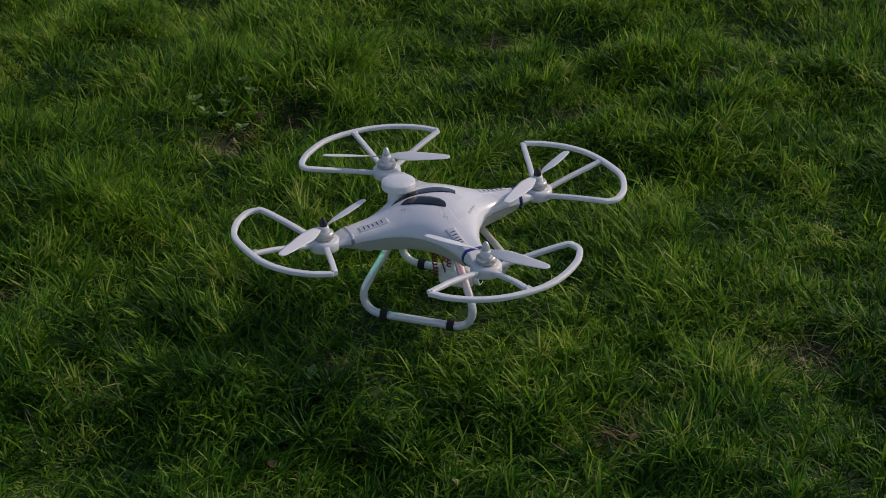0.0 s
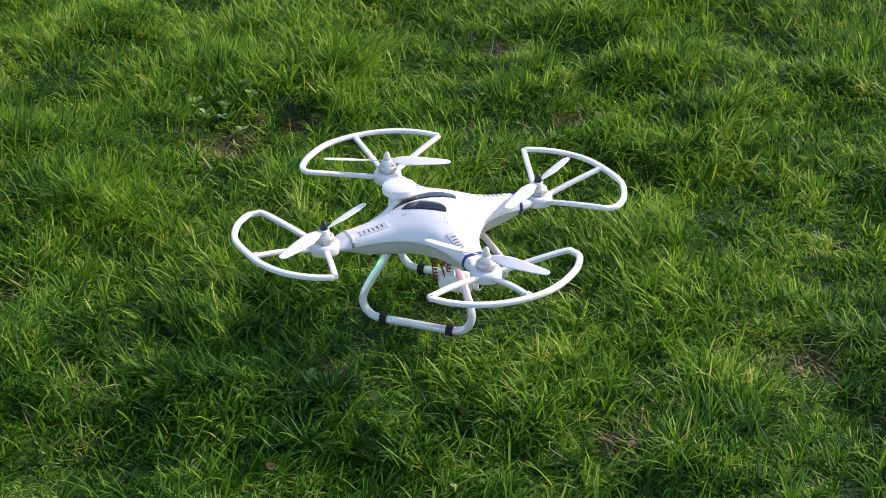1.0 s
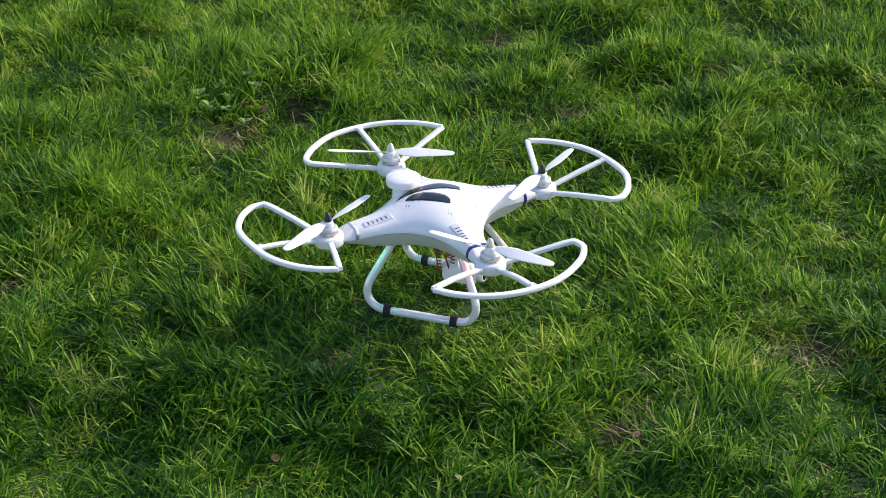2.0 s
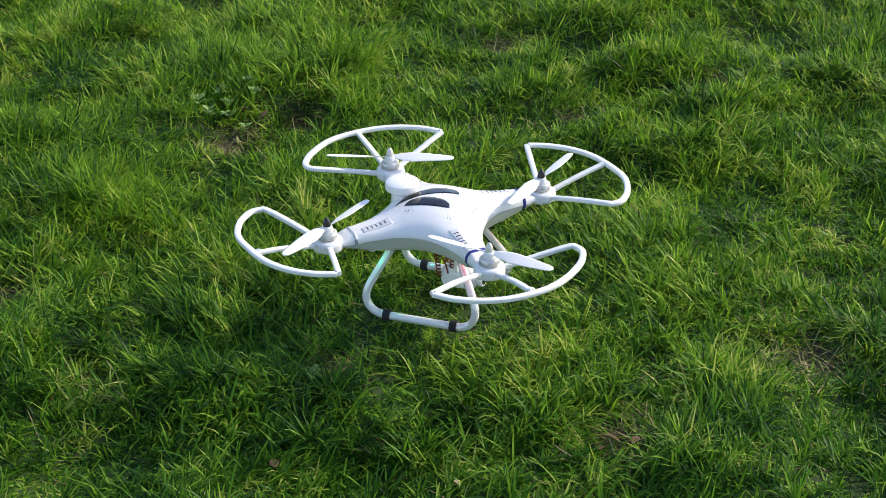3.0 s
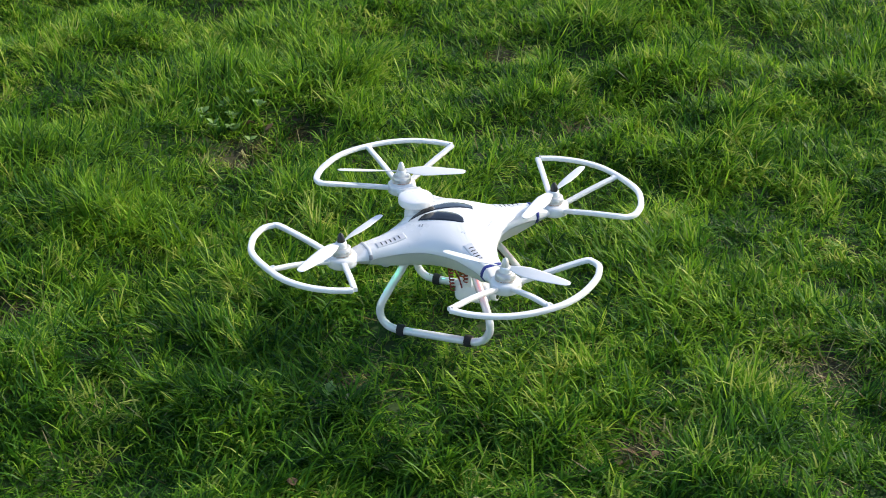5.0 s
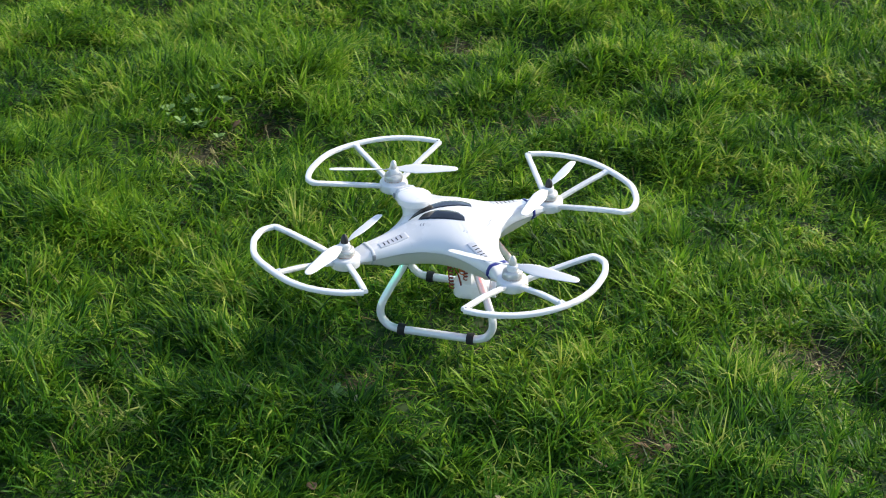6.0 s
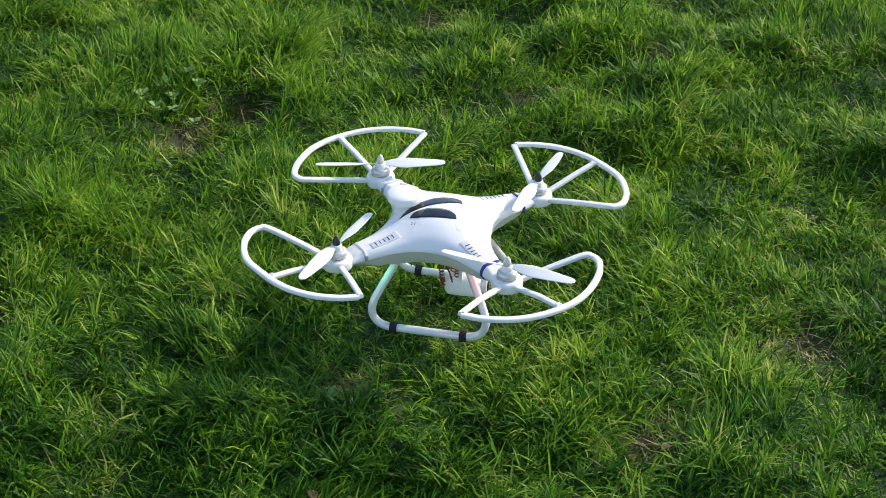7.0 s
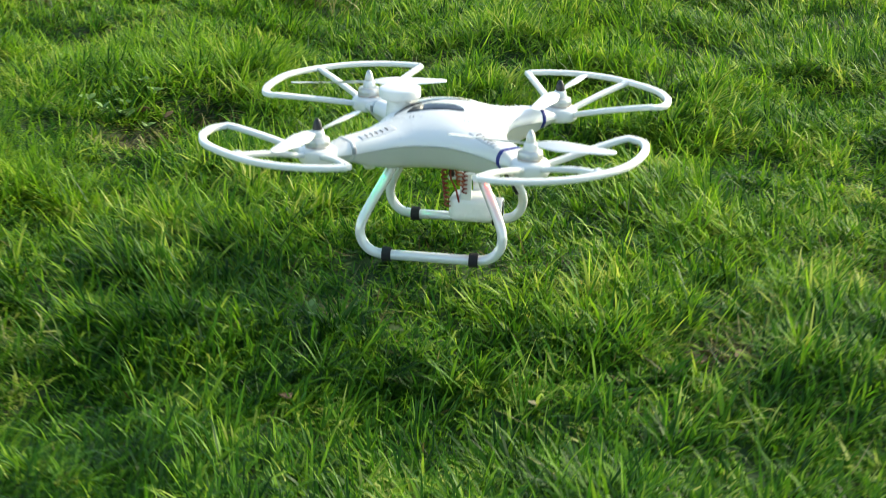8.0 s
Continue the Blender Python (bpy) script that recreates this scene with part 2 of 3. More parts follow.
# lush tufts: x, y, radius, added length
LUSH = [(-0.59, 0.13, 0.10, 0.5), (-0.35, 0.9, 0.12, 0.4), (-0.95, 0.55, 0.14, 0.4), (0.3, 0.75, 0.1, 0.35), (0.55, 0.2, 0.08, 0.4), (-0.3, -0.35, 0.09, 0.3), (-0.05, 1.0, 0.12, 0.35), (0.0, -0.12, 0.06, 0.35), (-0.06, -0.10, 0.05, 0.3)]


def worn_at(x, y):
    w = np.zeros_like(x)
    for cx, cy, r, a in WORN:
        w = np.maximum(w, a * np.exp(-((x - cx) ** 2 + (y - cy) ** 2) / (r * 0.72) ** 2))
    return w


# the stretch of lawn where single blades can be told apart, anticlockwise
PLOT = [(-0.45, -0.78), (0.66, -0.62), (0.82, 1.95), (-1.36, 1.62), (-1.55, 0.90)]


def outside(x, y):
    """How far a place lies outside that stretch; 0 within it."""
    d = np.zeros_like(x)
    for (ax, ay), (bx, by) in zip(PLOT, PLOT[1:] + PLOT[:1]):
        n = math.hypot(bx - ax, by - ay)
        d = np.maximum(d, ((x - ax) * (by - ay) - (y - ay) * (bx - ax)) / n)
    return d


def hollow_at(x, y):
    w = np.zeros_like(x)
    for cx, cy in HOLLOW:
        w = np.maximum(w, np.exp(-(((x - cx) / 0.055) ** 2 + ((y - cy) / 0.05) ** 2)))
    return w


def build_ground():
    c = sorted({round(s * v, 4) for s in (-1, 1) for v in [*np.arange(0, 2.1, 0.03), *np.arange(2.1, 4.05, 0.1), 5, 8, 15, 40, 120, 400]})
    bm = bmesh.new()
    gx, gy = np.meshgrid(c, c)
    gz = np.where(np.maximum(abs(gx), abs(gy)) < 4.1, relief(gx, gy), -0.012)
    grid = [[bm.verts.new((x, y, gz[i, j])) for j, x in enumerate(c)] for i, y in enumerate(c)]
    for i in range(len(c) - 1):
        for j in range(len(c) - 1):
            bm.faces.new((grid[i][j], grid[i][j + 1], grid[i + 1][j + 1], grid[i + 1][j]))
    g = part("ground", bm, TURF)
    bare = g.data.attributes.new("bare", "FLOAT", "POINT")
    bare.data.foreach_set("value", np.clip(1.6 * worn_at(gx.ravel(), gy.ravel()), 0, 1).astype(np.float32))
    sward = g.data.attributes.new("sward", "FLOAT", "POINT")
    sward.data.foreach_set("value", np.clip(outside(gx.ravel(), gy.ravel()) / 0.5, 0, 1).astype(np.float32))
    tagged(g, "matted green turf with brown thatch under the lawn", "ground", kind="structure")
    return g


build_ground()

def blades(name, x, y, length, width, lean, bend, azim, mat, rng, joints=4):
    """One mesh of curved tapering blades from arrays, a blade a row."""
    n = len(x)
    z0 = relief(x, y) - 0.003
    s, wide = {4: ((0.0, 0.36, 0.70, 1.0), (0.75, 1.0, 0.72, 0.0)), 3: ((0.0, 0.52, 1.0), (0.8, 0.9, 0.0))}[joints]
    dx, dy = np.cos(azim), np.sin(azim)
    twist = rng.uniform(-0.9, 0.9, n)
    sx, sy = -np.sin(azim + twist), np.cos(azim + twist)
    px, pz = np.zeros(n), np.zeros(n)
    nv = 2 * joints - 1
    co = np.zeros((n, nv, 3), np.float32)
    last = 0.0
    for k in range(joints):
        ang = lean + bend * s[k] ** 1.4
        step = (s[k] - last) * length
        px, pz = px + step * np.sin(ang), pz + step * np.cos(ang)
        last = s[k]
        cx, cy, cz = x + px * dx, y + px * dy, z0 + np.maximum(pz, 0.003)
        h = 0.5 * width * wide[k]
        if k < joints - 1:
            co[:, 2 * k] = np.stack([cx - sx * h, cy - sy * h, cz], 1)
            co[:, 2 * k + 1] = np.stack([cx + sx * h, cy + sy * h, cz], 1)
        else:
            co[:, 2 * k] = np.stack([cx, cy, cz], 1)
    loops, starts = [], []
    for k in range(joints - 1):
        starts.append(len(loops))
        loops += [2 * k, 2 * k + 1, 2 * k + 3, 2 * k + 2] if k < joints - 2 else [2 * k, 2 * k + 1, 2 * k + 2]
    me = bpy.data.meshes.new(name)
    me.vertices.add(n * nv)
    me.vertices.foreach_set("co", co.ravel())
    me.loops.add(n * len(loops))
    me.loops.foreach_set("vertex_index", (np.arange(n)[:, None] * nv + np.array(loops)).ravel().astype(np.int32))
    me.polygons.add(n * len(starts))
    me.polygons.foreach_set("loop_start", (np.arange(n)[:, None] * len(loops) + np.array(starts)).ravel().astype(np.int32))
    me.polygons.foreach_set("use_smooth", np.ones(n * len(starts), bool))
    me.update(calc_edges=True)
    me.materials.append(mat)
    return new(name, me)


def lush_at(x, y):
    w = np.zeros_like(x)
    for cx, cy, r, a in LUSH:
        w = np.maximum(w, a * np.exp(-((x - cx) ** 2 + (y - cy) ** 2) / r ** 2))
    return w


# bright, sunlit-looking tufts that get more yellow-green blades: x, y
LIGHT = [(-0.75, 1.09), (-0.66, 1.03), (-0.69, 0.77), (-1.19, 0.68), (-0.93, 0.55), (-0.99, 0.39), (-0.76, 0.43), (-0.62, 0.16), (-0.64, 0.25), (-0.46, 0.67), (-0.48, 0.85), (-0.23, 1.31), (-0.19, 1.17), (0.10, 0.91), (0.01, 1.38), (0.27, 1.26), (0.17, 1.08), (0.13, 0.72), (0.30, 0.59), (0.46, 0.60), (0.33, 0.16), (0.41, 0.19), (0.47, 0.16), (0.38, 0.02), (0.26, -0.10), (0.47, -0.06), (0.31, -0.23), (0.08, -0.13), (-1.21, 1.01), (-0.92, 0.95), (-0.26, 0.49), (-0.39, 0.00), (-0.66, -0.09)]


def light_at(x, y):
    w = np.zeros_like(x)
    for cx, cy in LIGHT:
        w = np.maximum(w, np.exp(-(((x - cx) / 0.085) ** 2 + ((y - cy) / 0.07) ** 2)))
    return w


def lit_share(x, y):
    """Share of yellow-green blades: brightness behind the drone and shade before it put into colour, with drifting
    edges.
    """
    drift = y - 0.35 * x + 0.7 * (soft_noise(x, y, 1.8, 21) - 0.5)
    # fewer bright blades in hollows, so their shade is in the colour too
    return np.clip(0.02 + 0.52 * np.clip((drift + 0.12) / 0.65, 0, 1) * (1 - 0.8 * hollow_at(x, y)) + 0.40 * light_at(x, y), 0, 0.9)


def sow(rng, tufts, per, box, spread):
    """Blades in tufts: place, the way out from the tuft's heart, how far out, the tuft's vigour."""
    tx, ty = rng.uniform(box[0], box[1], tufts), rng.uniform(box[2], box[3], tufts)
    tl, tr = rng.lognormal(0, 0.25, tufts), spread * rng.lognormal(0, 0.35, tufts)
    k = rng.randint(0, tufts, tufts * per)
    n = len(k)
    a, r = rng.uniform(0, 2 * np.pi, n), np.abs(rng.normal(0, 1.0, n))
    return tx[k] + r * tr[k] * np.cos(a), ty[k] + r * tr[k] * np.sin(a), a, r, tl[k], n


BOX = (-1.62, 0.92, -0.86, 2.02)


def build_lawn():
    rng = np.random.RandomState(7)
    x, y, ta, tr, tl, n = sow(rng, 13500, 46, BOX, 0.0135)
    worn, lush = worn_at(x, y), lush_at(x, y)
    gap = np.clip((0.36 - soft_noise(x, y, 6.5, 9)) / 0.22, 0, 1)
    hollow = np.maximum(np.clip((0.38 - soft_noise(x, y, 15.0, 12)) / 0.2, 0, 1), hollow_at(x, y))
    thin = np.maximum(np.maximum(np.clip(worn * 1.35, 0, 0.97), gap * 0.5), hollow * 0.45)
    thin = 1 - (1 - thin) * np.clip(1.0 - 0.16 * (y + 0.7), 0.55, 1) * np.exp(-outside(x, y) / 0.06)
    keep = rng.rand(n) > thin
    x, y, ta, tr, tl, worn, lush, gap = (a[keep] for a in (x, y, ta, tr, tl, worn, lush, gap))
    hollow = hollow_at(x, y)
    n = len(x)
    patch = soft_noise(x, y, 5.0, 5)
    flow = 2 * np.pi * soft_noise(x, y, 2.2, 2) * 1.6
    pull = rng.rand(n)
    azim = np.where(pull < 0.38, ta, np.where(pull < 0.75, flow, rng.uniform(0, 2 * np.pi, n))) + rng.normal(0, 0.5, n)
    length = 0.036 * tl * (0.55 + 0.9 * patch) * rng.lognormal(0, 0.30, n) * (1 + lush) * (1 + 0.22 * light_at(x, y)) * (1 - 0.5 * worn) * (1 - 0.4 * gap) * (1 - 0.35 * hollow)
    length = np.clip(length, 0.012, 0.075)
    width = rng.uniform(0.0017, 0.0040, n)
    lean = np.abs(rng.normal(0.38, 0.38, n)) + 0.24 * tr + 0.5 * worn
    bend = np.abs(rng.normal(1.05, 0.65, n))
    light = rng.rand(n) < lit_share(x, y)
    for name, pick, mat, label in (("grass", ~light, GRASS, "uneven tufted green lawn grass in low sunlight"), ("light_grass", light, LIGHT_GRASS, "yellow-green blades sown for the sunlit look of the lawn")):
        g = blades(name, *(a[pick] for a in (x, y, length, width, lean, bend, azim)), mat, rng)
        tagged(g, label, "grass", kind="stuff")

    # short growth between the tufts
    x, y = rng.uniform(BOX[0], BOX[1], 200000), rng.uniform(BOX[2], BOX[3], 200000)
    keep = rng.rand(len(x)) < (1 - 0.85 * worn_at(x, y)) * np.exp(-outside(x, y) / 0.06)
    x, y = x[keep], y[keep]
    n = len(x)
    g = blades("short_grass", x, y, rng.uniform(0.010, 0.026, n), rng.uniform(0.0018, 0.0036, n), np.abs(rng.normal(0.5, 0.35, n)),
               np.abs(rng.normal(0.8, 0.5, n)), rng.uniform(0, 2 * np.pi, n), GRASS, rng, 3)
    tagged(g, "short green undergrowth between the grass tufts", "grass", kind="stuff")

    # the lawn around, thinning out into wider blades
    n = 1500000
    x, y = rng.uniform(-5.0, 4.6, n), rng.uniform(-4.6, 6.0, n)
    d = outside(x, y)
    dens = np.where(d > 0, 0.03 + 0.97 * np.exp(-d / 0.38), 0.0) * np.clip((4.9 - np.hypot(x, y - 0.6)) / 2.6, 0, 1)
    keep = rng.rand(n) < dens
    x, y, dens = x[keep], y[keep], dens[keep]
    n = len(x)
    length, width = 0.045 * (1.3 - 0.3 * dens) * rng.lognormal(0, 0.25, n), rng.uniform(0.7, 1.3, n) * 0.0042 * np.minimum(dens ** -0.5, 3.0)
    lean, bend = np.abs(rng.normal(0.4, 0.3, n)), np.abs(rng.normal(0.9, 0.5, n))
    azim = 2 * np.pi * 1.6 * soft_noise(x, y, 2.2, 2) + rng.normal(0, 1.0, n)
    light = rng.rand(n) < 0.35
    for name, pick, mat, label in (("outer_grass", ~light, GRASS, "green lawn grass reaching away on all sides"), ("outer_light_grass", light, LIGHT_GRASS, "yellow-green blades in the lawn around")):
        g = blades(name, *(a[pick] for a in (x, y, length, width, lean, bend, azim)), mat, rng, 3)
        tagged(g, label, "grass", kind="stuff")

    # dead blades lying in the worn spots and thinly everywhere
    xs, ys = [rng.uniform(-1.7, 1.15, 4200)], [rng.uniform(-1.0, 2.3, 4200)]
    for cx, cy, r, a in WORN:
        k = int(420 * a * (r / 0.1) ** 2)
        xs.append(rng.normal(cx, r * 0.6, k)), ys.append(rng.normal(cy, r * 0.6, k))
    x, y = np.concatenate(xs), np.concatenate(ys)
    n = len(x)
    g = blades("dry_grass", x, y, rng.uniform(0.02, 0.055, n), rng.uniform(0.0012, 0.0028, n), rng.uniform(0.5, 1.45, n), rng.uniform(0, 0.8, n),
               rng.uniform(0, 2 * np.pi, n), STRAW, rng)
    tagged(g, "dry straw-coloured dead blades among the grass", "dry grass", kind="stuff")


build_lawn()

# ---- weeds and fallen leaves ----
WEED = material("pale_weed_leaf", (0.13, 0.23, 0.045), 0.6, vary=0.35, scale=120, bump=0.3, bump_scale=500)
DEAD = material("brown_dead_leaf", (0.115, 0.068, 0.024), 0.7, vary=0.5, scale=150, bump=0.5, bump_scale=600)
PALE_DEAD = material("pale_dead_leaf", (0.36, 0.31, 0.16), 0.7, vary=0.35, scale=150, bump=0.5, bump_scale=600)


def leaf_mesh(size, wide, curl, fold, rng):
    """A thin oval leaf along +x with a folded midrib and a curled tip."""
    bm = bmesh.new()
    nu, nv = 8, 4
    sides = []
    for lift in (0.0, -0.0004):
        grid = []
        for i in range(nu + 1):
            q = i / nu
            w = wide * size * (math.sin(math.pi * min(1.0, q * 0.97 + 0.02)) ** 0.75 + 0.03)
            row = []
            for j in range(nv + 1):
                v = 2 * j / nv - 1
                z = fold * abs(v) * w + curl * size * q * q + 0.02 * size * math.sin(9 * q + 3 * v) + lift
                row.append(bm.verts.new((size * q, v * w * (1 + 0.08 * math.sin(14 * q)), z)))
            grid.append(row)
        sides.append(grid)
    for g in sides:
        for i in range(nu):
            for j in range(nv):
                bm.faces.new((g[i][j], g[i + 1][j], g[i + 1][j + 1], g[i][j + 1]))
    t, u = sides
    for i in range(nu):
        for j in (0, nv):
            bm.faces.new((t[i][j], t[i + 1][j], u[i + 1][j], u[i][j]))
    for i in (0, nu):
        for j in range(nv):
            bm.faces.new((t[i][j], t[i][j + 1], u[i][j + 1], u[i][j]))
    return bm


def build_leaves():
    rng = random.Random(11)
    for x, y, s, mat, tone in ((0.350, -0.245, 0.027, DEAD, "brown"), (0.325, -0.262, 0.022, DEAD, "brown"), (0.372, -0.232, 0.018, DEAD, "brown"), (-0.612, 0.600, 0.030, DEAD, "brown"),
                               (-0.585, 0.590, 0.022, DEAD, "brown"), (-0.078, -0.434, 0.026, DEAD, "brown"), (0.177, -0.403, 0.011, PALE_DEAD, "pale straw-coloured"), (-0.066, -0.237, 0.018, PALE_DEAD, "pale straw-coloured"),
                               (0.551, 0.050, 0.026, DEAD, "brown"), (0.00, 0.80, 0.028, DEAD, "brown")):
        leaf = part("dead_leaf", leaf_mesh(s, 0.26, rng.uniform(-0.1, 0.5), rng.uniform(0.3, 0.9), rng), mat)
        leaf.matrix_world = pose(x, y, float(relief(x, y)) + 0.012, rng.uniform(-25, 25), rng.uniform(-25, 10), rng.uniform(0, 360))
        tagged(leaf, "curled %s dead leaf lying in the grass" % tone, "leaf", "fallen leaves in the lawn")
    for x, y, count, s in ((-0.66, 0.60, 7, 0.019), (-0.69, 0.63, 7, 0.017), (-0.64, 0.56, 7, 0.018), (-0.62, 0.64, 6, 0.017), (-0.67, 0.54, 6, 0.016), (-0.71, 0.58, 6, 0.018), (-0.60, 0.55, 6, 0.016), (-0.65, 0.67, 6, 0.015), (-0.10, -0.25, 5, 0.012)):
        weed = new("weed")
        weed.matrix_world = pose(x, y, float(relief(x, y)) + 0.010)
        weed.empty_display_size = 0.02
        tagged(weed, "low pale green broad-leaved weed in the lawn", "weed", "weeds in the lawn")
        for k in range(count):
            leaf = part("leaf", leaf_mesh(s * rng.uniform(0.7, 1.2), 0.30, rng.uniform(-0.2, 0.1), rng.uniform(0.1, 0.4), rng), WEED, weed)
            leaf.matrix_basis = pose(0, 0, rng.uniform(0.004, 0.014), rng.uniform(-15, 15), rng.uniform(-40, -12), 360 * k / count + rng.uniform(-20, 20))
    nrng = np.random.RandomState(5)
    xs, ys = [], []
    for x, y, count, r in ((-1.16, 1.42, 60, 0.05), (-1.28, 1.40, 40, 0.04), (-0.70, 1.56, 70, 0.05), (-0.60, 1.60, 50, 0.04)):
        xs.append(x + nrng.normal(0, r, count)), ys.append(y + nrng.normal(0, r * 0.6, count))
    x, y = np.concatenate(xs), np.concatenate(ys)
    n = len(x)
    g = blades("dry_weeds", x, y, nrng.uniform(0.06, 0.12, n), nrng.uniform(0.002, 0.004, n), np.abs(nrng.normal(0.35, 0.3, n)), np.abs(nrng.normal(0.7, 0.4, n)), nrng.uniform(0, 2 * np.pi, n), STRAW, nrng)
    tagged(g, "tufts of dry straw-coloured stems in the lawn", "dry grass", kind="stuff")


build_leaves()

# ---- quadcopter ----
ARM = 0.1235                                  # motor offset along x and y
CORNERS = [(-1, 1), (1, 1), (1, -1), (-1, -1)]
drone = new("drone")
drone.empty_display_size = 0.05
tagged(drone, "white plastic quadcopter with four guarded propellers, standing on grass", "drone")


def arm_half_width(u):
    return 0.0125 + 0.0425 * math.exp(-max(0, u - 0.055) / 0.0425)


def outline_table(count=721):
    """Radius of the hull's outline by angle from an arm's axis, 0 to 45 degrees."""
    pts = []
    for i in range(400):
        u = 0.055 + (0.172 - 0.055) * i / 399
        pts.append((math.atan2(arm_half_width(u), u), math.hypot(u, arm_half_width(u))))
    for i in range(1, 60):
        a = math.pi / 2 * i / 60
        u, v = 0.172 + 0.008 * math.sin(a), arm_half_width(0.172) * math.cos(a)
        pts.append((math.atan2(v, u), math.hypot(u, v)))
    pts.append((0.0, 0.180))
    pts.sort()
    return np.array([p[0] for p in pts]), np.array([p[1] for p in pts])


OUT_A, OUT_R = outline_table()


def outline(theta):
    a = (theta - math.pi / 4) % (math.pi / 2)
    a = min(a, math.pi / 2 - a)
    return float(np.interp(a, OUT_A, OUT_R))


def crest(rho):
    return float(np.interp(rho, [0, 0.02, 0.04, 0.06, 0.08, 0.10, 0.13, 0.145, 0.160, 0.18], [0.1965, 0.1955, 0.1915, 0.1840, 0.1770, 0.1730, 0.1708, 0.1690, 0.1630, 0.1600]))


def rim(rho):
    return float(np.interp(rho, [0, 0.08, 0.11, 0.14, 0.18], [0.1605, 0.1605, 0.1570, 0.1545, 0.1565]))


def belly(rho):
    return float(np.interp(rho, [0, 0.05, 0.08, 0.11, 0.14, 0.18], [0.126, 0.127, 0.1285, 0.134, 0.142, 0.147]))


def hull_top(x, y):
    rho = math.hypot(x, y)
    s = min(1.0, rho / outline(math.atan2(y, x)))
    return rim(rho) + (crest(rho) - rim(rho)) * max(0.0, 1 - s ** 8) ** 0.58


def hull_bottom(x, y):
    rho = math.hypot(x, y)
    s = min(1.0, rho / outline(math.atan2(y, x)))
    q = min(1.0, (1 - s) / 0.34)          # the flank slopes inwards to the flat belly
    return rim(rho) - (rim(rho) - belly(rho)) * q * (1.4 - 0.4 * q * q)


def hull(top):
    bm = bmesh.new()
    nth, levels = 288, [0.12, 0.24, 0.36, 0.47, 0.57, 0.66, 0.74, 0.78, 0.82, 0.86, 0.89, 0.92, 0.95, 0.973, 0.988, 0.996, 1.0]
    fn = hull_top if top else hull_bottom
    mid = bm.verts.new((0, 0, fn(0, 0)))
    rings = []
    for s in levels:
        ring = []
        for i in range(nth):
            th = 2 * math.pi * i / nth
            r = s * outline(th) * (1.0 if top else 0.996)
            x, y = r * math.cos(th), r * math.sin(th)
            ring.append(bm.verts.new((x, y, fn(x, y) - (0 if top else 0.0003))))
        rings.append(ring)
    for i in range(nth):
        bm.faces.new((mid, rings[0][i], rings[0][(i + 1) % nth]))
    for a, b in zip(rings, rings[1:]):
        for i in range(nth):
            bm.faces.new((a[i], b[i], b[(i + 1) % nth], a[(i + 1) % nth]))
    inner = bm.verts.new((0, 0, 0.1535 if top else 0.150))
    for i in range(nth):
        bm.faces.new((rings[-1][i], inner, rings[-1][(i + 1) % nth]))
    return bm


body = part("body", hull(True), WHITE, drone, "glossy white X-shaped upper shell")
part("lower_shell", hull(False), LOWER_WHITE, drone, "off-white lower shell with underside shade in its colour")
for shell in drone.children:
    shell.data.set_sharp_from_angle(angle=radians(55))


def on_hull(name, edge_lo, edge_hi, t0, t1, mat, parent, label="", frame_at=None, nu=24, nv=6, lift=0.0007):
    """A thin plate that follows the upper shell between two edges given over t; frame_at maps (t, w) to x, y."""
    bm = bmesh.new()
    tops, lows = [], []
    for i in range(nu + 1):
        t = t0 + (t1 - t0) * i / nu
        a, b = edge_lo(t), edge_hi(t)
        rt, rl = [], []
        for j in range(nv + 1):
            w = a + (b - a) * j / nv
            x, y = frame_at(t, w) if frame_at else (t, w)
            z = hull_top(x, y)
            rt.append(bm.verts.new((x, y, z + lift)))
            rl.append(bm.verts.new((x, y, z - 0.0012)))
        tops.append(rt), lows.append(rl)
    for g in (tops, lows):
        for i in range(nu):
            for j in range(nv):
                bm.faces.new((g[i][j], g[i + 1][j], g[i + 1][j + 1], g[i][j + 1]))
    for i in range(nu):
        for j in (0, nv):
            bm.faces.new((tops[i][j], tops[i + 1][j], lows[i + 1][j], lows[i][j]))
    for i in (0, nu):
        for j in range(nv):
            bm.faces.new((tops[i][j], tops[i][j + 1], lows[i][j + 1], lows[i][j]))
    return part(name, bm, mat, parent, label)


def bow(t, a, b):
    q = (t - a) / (b - a)
    return math.sqrt(max(0.0, 4 * q * (1 - q)))


def lerp(t, a, b, va, vb):
    return va + (vb - va) * (t - a) / (b - a)


W1, W2 = (-0.0390, 0.0295), (-0.0545, 0.0300)
on_hull("canopy_window", lambda t: lerp(t, *W1, -0.033, -0.026) - 0.003 * bow(t, *W1), lambda t: lerp(t, *W1, -0.033, -0.026) + 0.0190 * bow(t, *W1), *W1, SMOKED, body, "smoked black window strip")
on_hull("canopy_window", lambda t: lerp(t, *W2, -0.033, 0.0140) + 0.0065 * bow(t, *W2), lambda t: lerp(t, *W2, -0.033, 0.0140) + 0.0275 * bow(t, *W2), *W2, SMOKED, body, "smoked black window strip")
for sx in (-1, 1):
    for k in range(2):
        on_hull("shell_slit", lambda t: -0.047, lambda t: -0.0425, sx * 0.033 + k * 0.0045, sx * 0.033 + k * 0.0045 + 0.0013, PANEL if sx > 0 else GREY, body, nu=2, nv=3, lift=0.0004)
